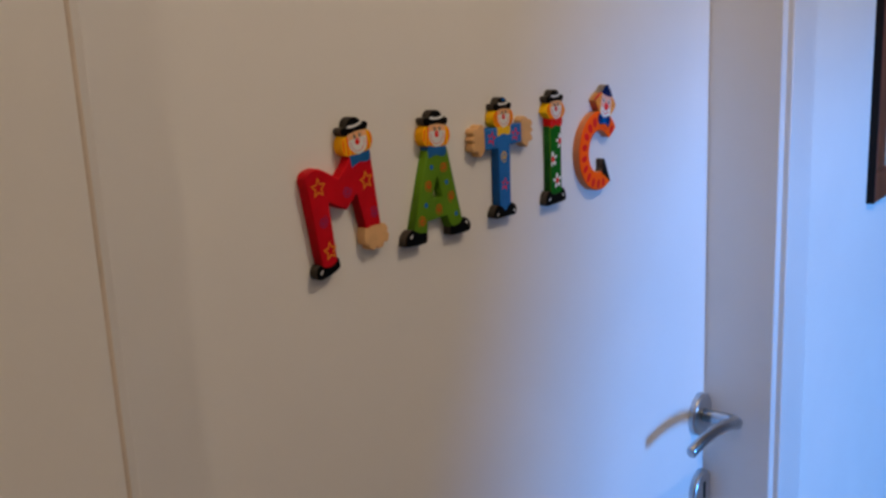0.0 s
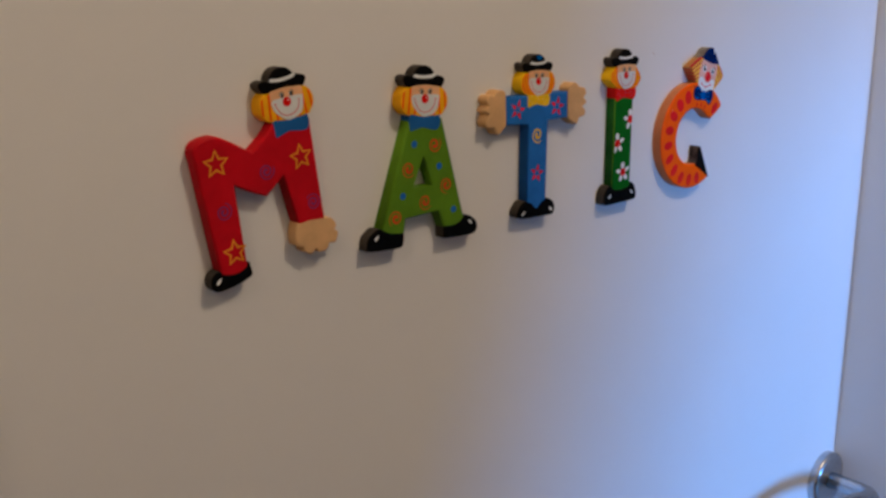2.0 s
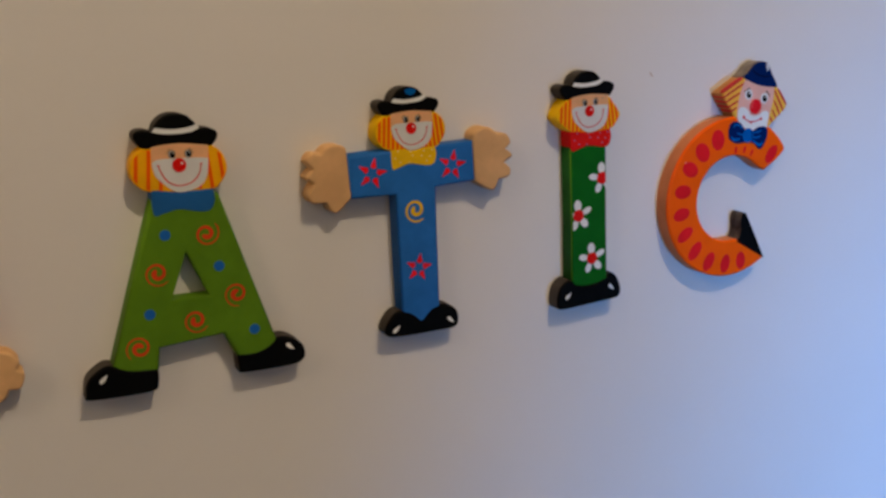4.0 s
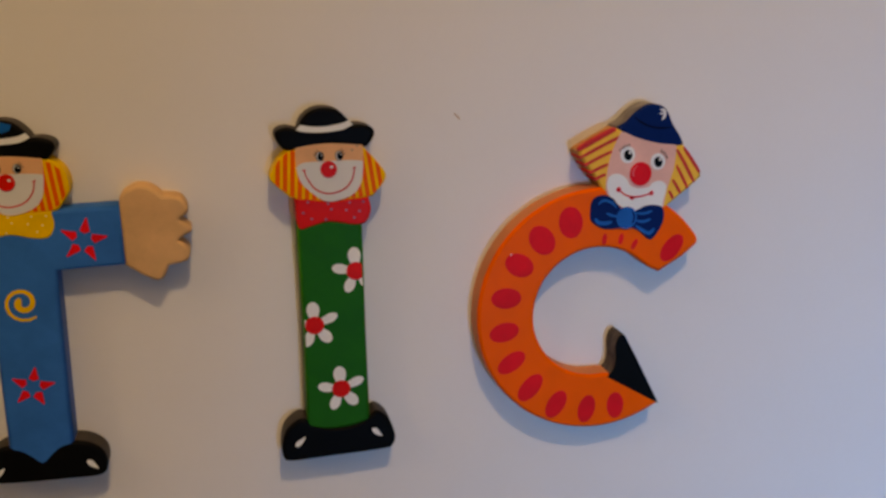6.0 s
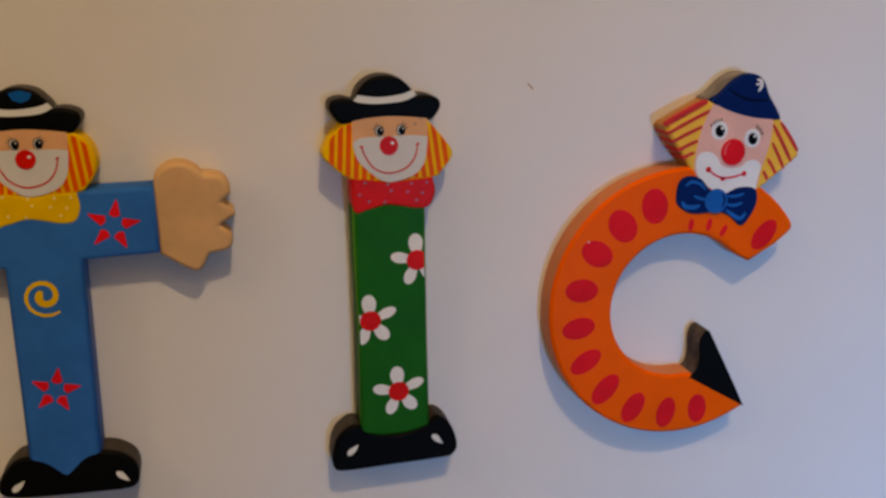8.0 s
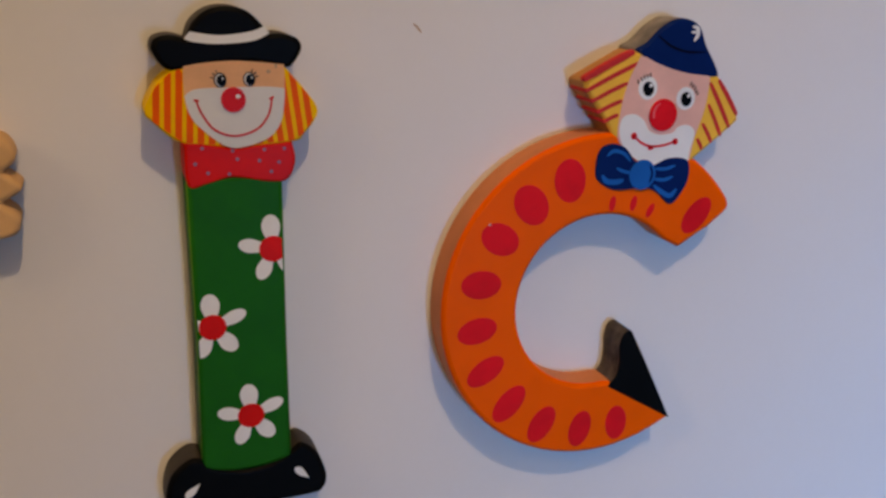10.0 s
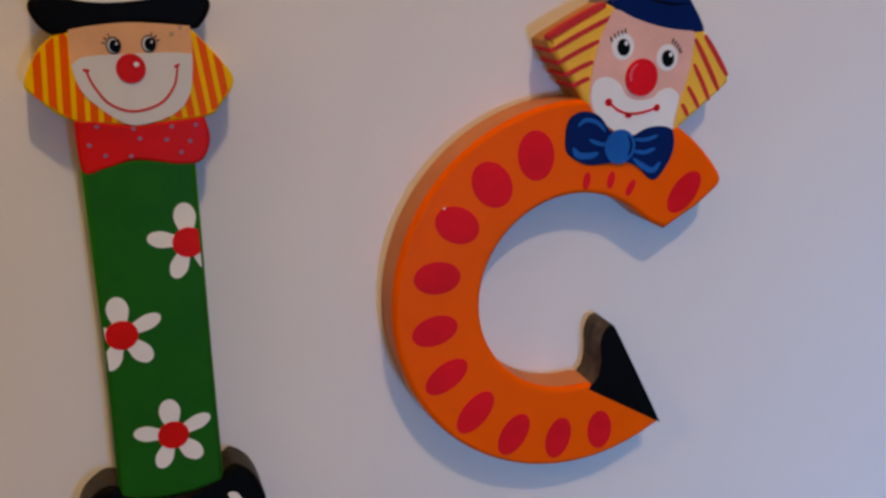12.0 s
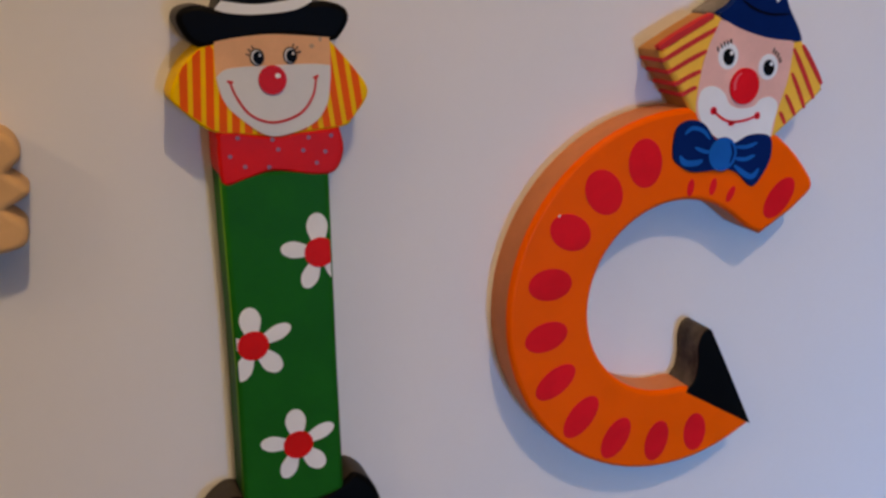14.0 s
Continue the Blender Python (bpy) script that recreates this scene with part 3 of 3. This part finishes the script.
for x, z, r, t in ((-17.0, 64.4, 6.0, 3), (16.4, 63.6, 6.0, 6), (-0.4, 25.2, 5.6, 6)):
    for i in range(5):
        film("star_ray", [turned([(r * 0.30, 0.0), (r * 0.40, 1.30), (r * 0.62, 0.90), (r, 0.14), (r, -0.14), (r * 0.60, -0.90), (r * 0.42, -1.30)], x, z, t + 72 * i)], THICK, CRIMSON, body, "red brushed star ray")
film("spiral", [brush(spiral(-0.2, 48.2, 4.9, 1.55, 110), 2.1, 0.7)], THICK, YELLOW, body, "yellow spiral")
plate("hand", [spline([(-25.7, 56.2, 1), (-26.3, 72.0, 1), (-26.6, 75.0), (-29.4, 76.6), (-33.6, 76.4), (-36.2, 74.2, 1), (-39.5, 74.4), (-41.7, 71.6), (-39.8, 68.7, 1), (-42.5, 65.8), (-39.8, 63.4, 1), (-42.3, 59.6), (-41.0, 56.2),
                       (-35.8, 55.6, 1), (-32.2, 51.2)])], 0, THICK + 0.05, TAN, blue, 1.0, "tan painted hand")
plate("hand", [spline([(25.9, 72.0, 1), (26.6, 74.8), (30.2, 76.8), (34.0, 76.2), (36.7, 73.9, 1), (41.2, 73.0), (42.9, 69.5), (40.6, 67.2, 1), (43.5, 64.2), (39.8, 61.8, 1), (42.5, 59.0), (41.6, 56.0), (37.0, 55.1, 1), (33.8, 51.1), (25.9, 56.0, 1)])], 0, THICK + 0.05, TAN, blue, 1.0, "tan painted hand")
shoe = plate("shoe", [spline([(-15.9, 0.6), (-15.2, 4.4), (-10.7, 8.8), (-5.0, 8.0), (-0.4, 4.0, 1), (4.6, 8.2), (10.5, 8.2), (14.9, 5.4), (16.0, 1.4), (14.3, -2.0), (6.3, -2.2), (-11.4, -1.4)])], 0, THICK + 0.1, BLACK, blue, 1.0, "pair of black shoes", DARK_SIDE)
shoe_glints(shoe, [(-11.6, 2.0, 10), (12.2, 1.6, -75)])
clown_head(blue, -0.2, 79.7, -1.0, 0.95, YELLOW, DOT_PALE, True, False, True)

# the deep green one
pillar = figure(0.0, 1.36, "deep green painted wooden letter shaped as a clown with white flowers")
body = plate("body", [spline([(-9.1, 76, 1), (-9.1, 44.0, 1), (-9.7, 17.0, 1), (-5.4, 15.9), (-1.8, 15.6), (3.0, 15.9), (8.2, 17.0, 1), (8.2, 42.0, 1), (8.5, 76, 1)])], 0, THICK, DEEP_GREEN, pillar, 0.9, "", GREEN_SIDE, GREEN_RIM)
frame_rect = [(-8.7, 10), (7.85, 10), (7.85, 80), (-8.7, 80)]
PETALS = ((93, 6.7, 1.75), (22, 6.9, 1.30), (-50, 6.6, 1.60), (-115, 6.5, 1.45), (168, 6.6, 1.38))
for x, z in ((6.1, 61.6), (-6.0, 47.0), (0.4, 27.6)):
    petals = [spline([(1.0, 0.5), (3.2, w * 0.88), (q * 0.72, w), (q * 0.93, w * 0.62), (q, 0), (q * 0.93, -w * 0.62), (q * 0.72, -w), (3.2, -w * 0.88), (1.0, -0.5)], 3) for a, q, w in PETALS]
    flower = film("flower", [clip(turned(p, x, z, a), frame_rect) for p, (a, q, w) in zip(petals, PETALS)], THICK, WHITE, body, "white flower with a red centre")
    film("flower_centre", [clip(ellipse(x, z, 2.62, 2.55), frame_rect)], THICK + 0.1, BRIGHT_RED, flower)
shoe = plate("shoe", [spline([(-16.9, 8.6), (-17.0, 12.4), (-15.6, 16.6), (-12.2, 19.4), (-9.6, 19.2), (-7.5, 17.4), (-1.5, 15.7), (4.0, 16.3), (8.2, 18.4), (10.4, 19.6), (13.6, 16.8), (15.4, 11.4), (14.4, 8.3), (11.2, 7.5), (-3.0, 7.2), (-14.5, 7.1)])], 0, THICK + 0.1, BLACK, pillar, 1.0, "pair of black shoes", DARK_SIDE)
shoe_glints(shoe, [(-12.0, 12.9, 12), (10.1, 13.3, -75)])
clown_head(pillar, 0.1, 90.2, 0.0, 1.0, BRIGHT_RED, DOT_GREY)
film("scuff", [ellipse(6.6, 95.0, 0.4, 0.34, n=9), ellipse(8.0, 96.0, 0.28, 0.4, n=8)], THICK + 0.24, CHIP, pillar, "small brown scuff", 0.04)

# the orange one
curve = figure(0.075, 1.36, "orange painted wooden crescent letter with a clown in a navy hat")
OC, OR, IC, IR = (2.2, 43.3), 36.8, (1.9, 42.9), 19.6
outer = [(OC[0] + OR * math.cos(radians(a)), OC[1] + OR * math.sin(radians(a))) for a in range(34, 301, 5)]
inner = [(IC[0] + IR * math.cos(radians(a)), IC[1] + IR * math.sin(radians(a))) for a in range(276, 44, -6)]
body = plate("body", [outer + [(21.9, 12.0), (17.4, 17.6), (10.0, 22.6), (5.6, 23.2)] + inner + [(17.6, 55.4), (21.0, 53.6), (28.4, 57.7), (31.9, 60.4), (33.0, 61.5), (33.2, 62.5)]], 0, THICK, ORANGE, curve, 1.0, "", ORANGE_SIDE)
for x, z, ra, ta, a in ((-6.6, 70.6, 4.7, 3.6, 98), (-15.2, 66.0, 4.7, 3.6, 125), (-22.0, 59.2, 4.5, 3.3, 150), (-26.0, 49.7, 4.5, 3.1, 176), (-26.7, 39.5, 4.5, 2.9, 190), (-24.6, 30.0, 4.7, 2.7, 212),
                        (-18.9, 21.6, 4.9, 2.8, 228), (-10.9, 15.4, 4.6, 2.8, 238), (-1.3, 12.8, 4.4, 2.7, 256), (7.9, 12.9, 4.2, 2.7, 272), (24.8, 60.7, 4.7, 2.7, 50)):
    film("spot", [ellipse(x, z, ra, ta, a, 26)], THICK, CRIMSON, body, "crimson oval spot")
for x, z, a in ((3.7, 64.9, 82), (8.8, 64.6, 78), (13.0, 62.7, 62)):
    film("spot", [ellipse(x, z, 1.7, 0.75, a)], THICK, CRIMSON, body, "small crimson dash")
# first ellipse is a bare chip, second a highlight painted white
film("paint_chip", [ellipse(-17.5, 45.6, 0.22, 0.34, 20, 8), ellipse(-24.4, 62.6, 0.30, 0.16, 40, 8)], THICK + 0.1, WHITE, body, "tiny bare chip and a painted highlight fleck", 0.06)
# specular glints of the bevel, put in as rose paint
film("glint", [ellipse(OC[0] + 35.9 * math.cos(radians(a)), OC[1] + 35.9 * math.sin(radians(a)), 0.34 + 0.12 * (i % 3), 0.14, a + 90, 7) for i, a in enumerate((96, 99, 103, 106, 111, 117, 119, 126, 134))], THICK - 0.25, ROSE, body, "rose flecks painted as glints along the rim", 0.12)
plate("foot", [spline([(22.1, 11.8, 1), (5.2, 22.2, 1), (7.3, 24.6), (7.9, 28.0), (7.7, 31.7), (8.6, 34.4), (10.3, 35.1), (11.7, 32.9), (17.2, 21.9)])], 0, THICK + 0.1, BLACK, curve, 0.25, "black pointed shoe", WORN_LIT_SIDE)
HEAD = (-0.75, -0.3)
hair = plate("hair", [spline(turned([(9.0, 97.6, 1), (-2.2, 92.0), (-3.4, 90.7), (-2.6, 89.0), (1.9, 82.7), (4.1, 79.0, 1), (12.5, 71.5, 1), (21.5, 72.0, 1), (33.0, 80.6), (34.0, 82.2), (33.4, 84.2), (27.9, 92.0, 1)], *HEAD), 3)], 0, THICK + 0.05, PALE_GOLD, curve, 0.9, "yellow hair with red stripes", HAIR_SIDE)
for k, (x0, z0, x1, z1, w) in enumerate(((-3.6, 91.7, 7.4, 97.0, 1.25), (-3.1, 89.4, 9.0, 94.9, 0.95), (-1.7, 87.2, 6.3, 90.7, 0.90), (-0.2, 84.9, 5.2, 87.1, 0.90), (1.4, 82.9, 4.5, 84.2, 0.85))):
    mid = ((x0 + x1) / 2, (z0 + z1) / 2 + 0.15)
    plate("hair_stripe", [turned(stroke([(x0 - 0.15, z0 - 0.05), mid, (x1, z1)], w, 4, 0.7), *HEAD)], 0.4 if k else THICK - 1.6, THICK + 0.14, STRIPE_RED, hair, 0)
for x0, z0, x1, z1, w in ((28.3, 90.6, 33.6, 82.9, 1.0), (26.2, 90.1, 31.9, 80.2, 0.95), (26.2, 85.5, 29.9, 78.5, 0.85), (25.1, 81.4, 27.7, 77.2, 0.8), (24.0, 78.2, 25.4, 75.8, 0.8)):
    mid = ((x0 + x1) / 2 + 0.08, (z0 + z1) / 2 + 0.05)
    film("hair_stripe", [turned(stroke([(x0, z0), mid, (x1, z1)], w, 4, 0.6), *HEAD)], THICK + 0.05, STRIPE_RED, hair)
face = film("face", [spline([(9.0, 96.2, 1), (6.7, 91.6), (5.3, 86.8), (4.6, 80.1), (6.4, 76.9), (10.2, 74.2), (14.4, 71.5), (21.5, 72.4), (23.3, 78.6), (25.3, 84.8), (26.0, 91.4, 1), (17, 94)])], THICK + 0.12, PINK, curve, "pink painted face")
film("muzzle", [spline([(4.9, 80.6), (5.6, 83.6), (8.2, 84.2), (10.6, 82.8), (12.0, 80.6), (14.4, 79.6), (17.6, 79.8), (19.0, 81.0), (21.4, 81.3), (23.2, 79.6), (22.4, 76.0), (21.2, 72.6), (14.4, 71.6), (9.8, 74.2), (6.4, 77.0)])], THICK + 0.2, WHITE, face, "white painted mouth area")
film("mouth", [stroke([(8.4, 79.6), (10.4, 78.0), (12.6, 77.2), (15.4, 77.2), (18.5, 77.9)], 0.5, taper=0.8), ellipse(8.4, 79.6, 0.72, 0.75), ellipse(18.5, 77.9, 0.66, 0.7), ellipse(12.6, 76.9, 0.75, 0.5)], THICK + 0.28, CRIMSON, face)
for ex, ez in ((11.0, 89.5), (20.3, 87.0)):
    eye = film("eye", [ellipse(ex, ez, 2.25, 2.45, 15)], THICK + 0.2, WHITE, face, "white painted eye with a black pupil")
    film("pupil", [ellipse(ex + 0.1, ez - 0.15, 1.28, 1.55, 15)], THICK + 0.28, BLACK, eye)
    film("glint", [ellipse(ex + 0.6, ez + 0.55, 0.36, 0.4)], THICK + 0.36, WHITE, eye)
    lashes = [(8.45, 91.1, 0.32, -0.95), (9.15, 91.6, 0.42, -0.85), (9.85, 92.0, 0.28, -0.95), (10.6, 92.2, 0.18, -0.95), (11.35, 92.4, 0.10, -0.95)] if ex < 15 else [
        (21.45, 90.2, -0.25, -0.95), (22.05, 89.7, -0.38, -0.85), (22.6, 89.2, -0.42, -0.85), (23.0, 88.5, -0.45, -0.70), (23.35, 87.9, -0.50, -0.50)]
    film("eyelash", [stroke([(x, z + 0.25), (x + u * 0.5, z + 0.25 + v * 0.5), (x + u, z + 0.25 + v)], 0.26) for x, z, u, v in lashes], THICK + 0.28, LASH, eye)
nose = film("nose", [ellipse(15.0, 83.75, 3.3, 3.42, 10, 28)], THICK + 0.34, CRIMSON, face, "round red nose", 0.25)
film("glint", [brush([(12.7, 83.2), (12.6, 84.5), (13.1, 85.6), (14.0, 86.3)], 0.7, 0.3)], THICK + 0.59, ROSE, nose)
bow = plate("bow_tie", [spline([(-0.4, 72.3), (0.2, 76.6), (2.8, 78.1), (6.3, 77.2), (9.2, 73.9), (12.8, 72.9), (16.5, 74.2), (20.0, 74.2), (22.1, 73.0), (22.2, 69.1), (20.0, 65.3), (17.9, 64.1), (14.8, 66.8), (12.4, 67.9), (9.6, 68.1), (4.2, 68.2), (0.6, 70.2)])],
            THICK - 4, THICK + 0.44, NAVY, curve, 0.25, "navy bow tie with a blue knot")
film("knot", [ellipse(10.7, 71.1, 3.15, 3.25)], THICK + 0.52, MID_BLUE, bow)
film("fold", [stroke([(12.3, 73.1), (13.0, 71.2), (12.4, 69.2)], 0.5)], THICK + 0.62, NAVY, bow)
for p, w in (([(2.0, 75.6), (3.6, 76.6), (6.0, 75.9), (7.6, 74.2)], 0.75), ([(1.1, 71.6), (2.2, 70.2), (4.6, 69.9), (6.2, 70.3)], 1.15), ([(4.4, 72.9), (6.4, 72.0), (8.6, 71.6)], 0.7),
             ([(13.7, 72.2), (16.2, 72.0), (18.6, 72.6)], 0.7), ([(13.6, 70.0), (16.0, 69.6), (18.2, 70.2)], 0.75), ([(13.6, 68.6), (15.8, 66.9), (17.9, 66.0), (19.4, 67.4)], 1.05)):
    film("fold", [stroke(p, w)], THICK + 0.44, MID_BLUE, bow)
hat = plate("hat", [spline([(7.9, 97.2), (10.3, 98.8), (13.4, 101.6), (16.8, 103.4), (20.2, 103.3), (22.9, 101.7), (24.8, 97.7), (27.4, 93.6), (27.9, 91.2), (22.7, 91.3), (17.0, 92.5), (11.2, 94.7)])], 0, THICK + 0.3, NAVY, curve, 0.9, "small navy blue hat", HAT_SIDE)
film("fold", [stroke([(12.6, 100.2), (16.0, 97.9), (20.0, 96.7), (24.4, 96.6)], 0.45)], THICK + 0.3, BLACK, hat)
film("glint", [stroke([(20.6, 101.9), (21.8, 101.5), (22.0, 100.2), (21.2, 98.9)], 0.8), stroke([(20.4, 100.8), (21.2, 100.7), (22.0, 101.0)], 0.5)], THICK + 0.3, WHITE, hat)
for ob, dx, dz in ((face, *HEAD), (hat, *HEAD), (bow, -0.5, -0.2)):
    ob.location = (dx / 1000, 0, dz / 1000)
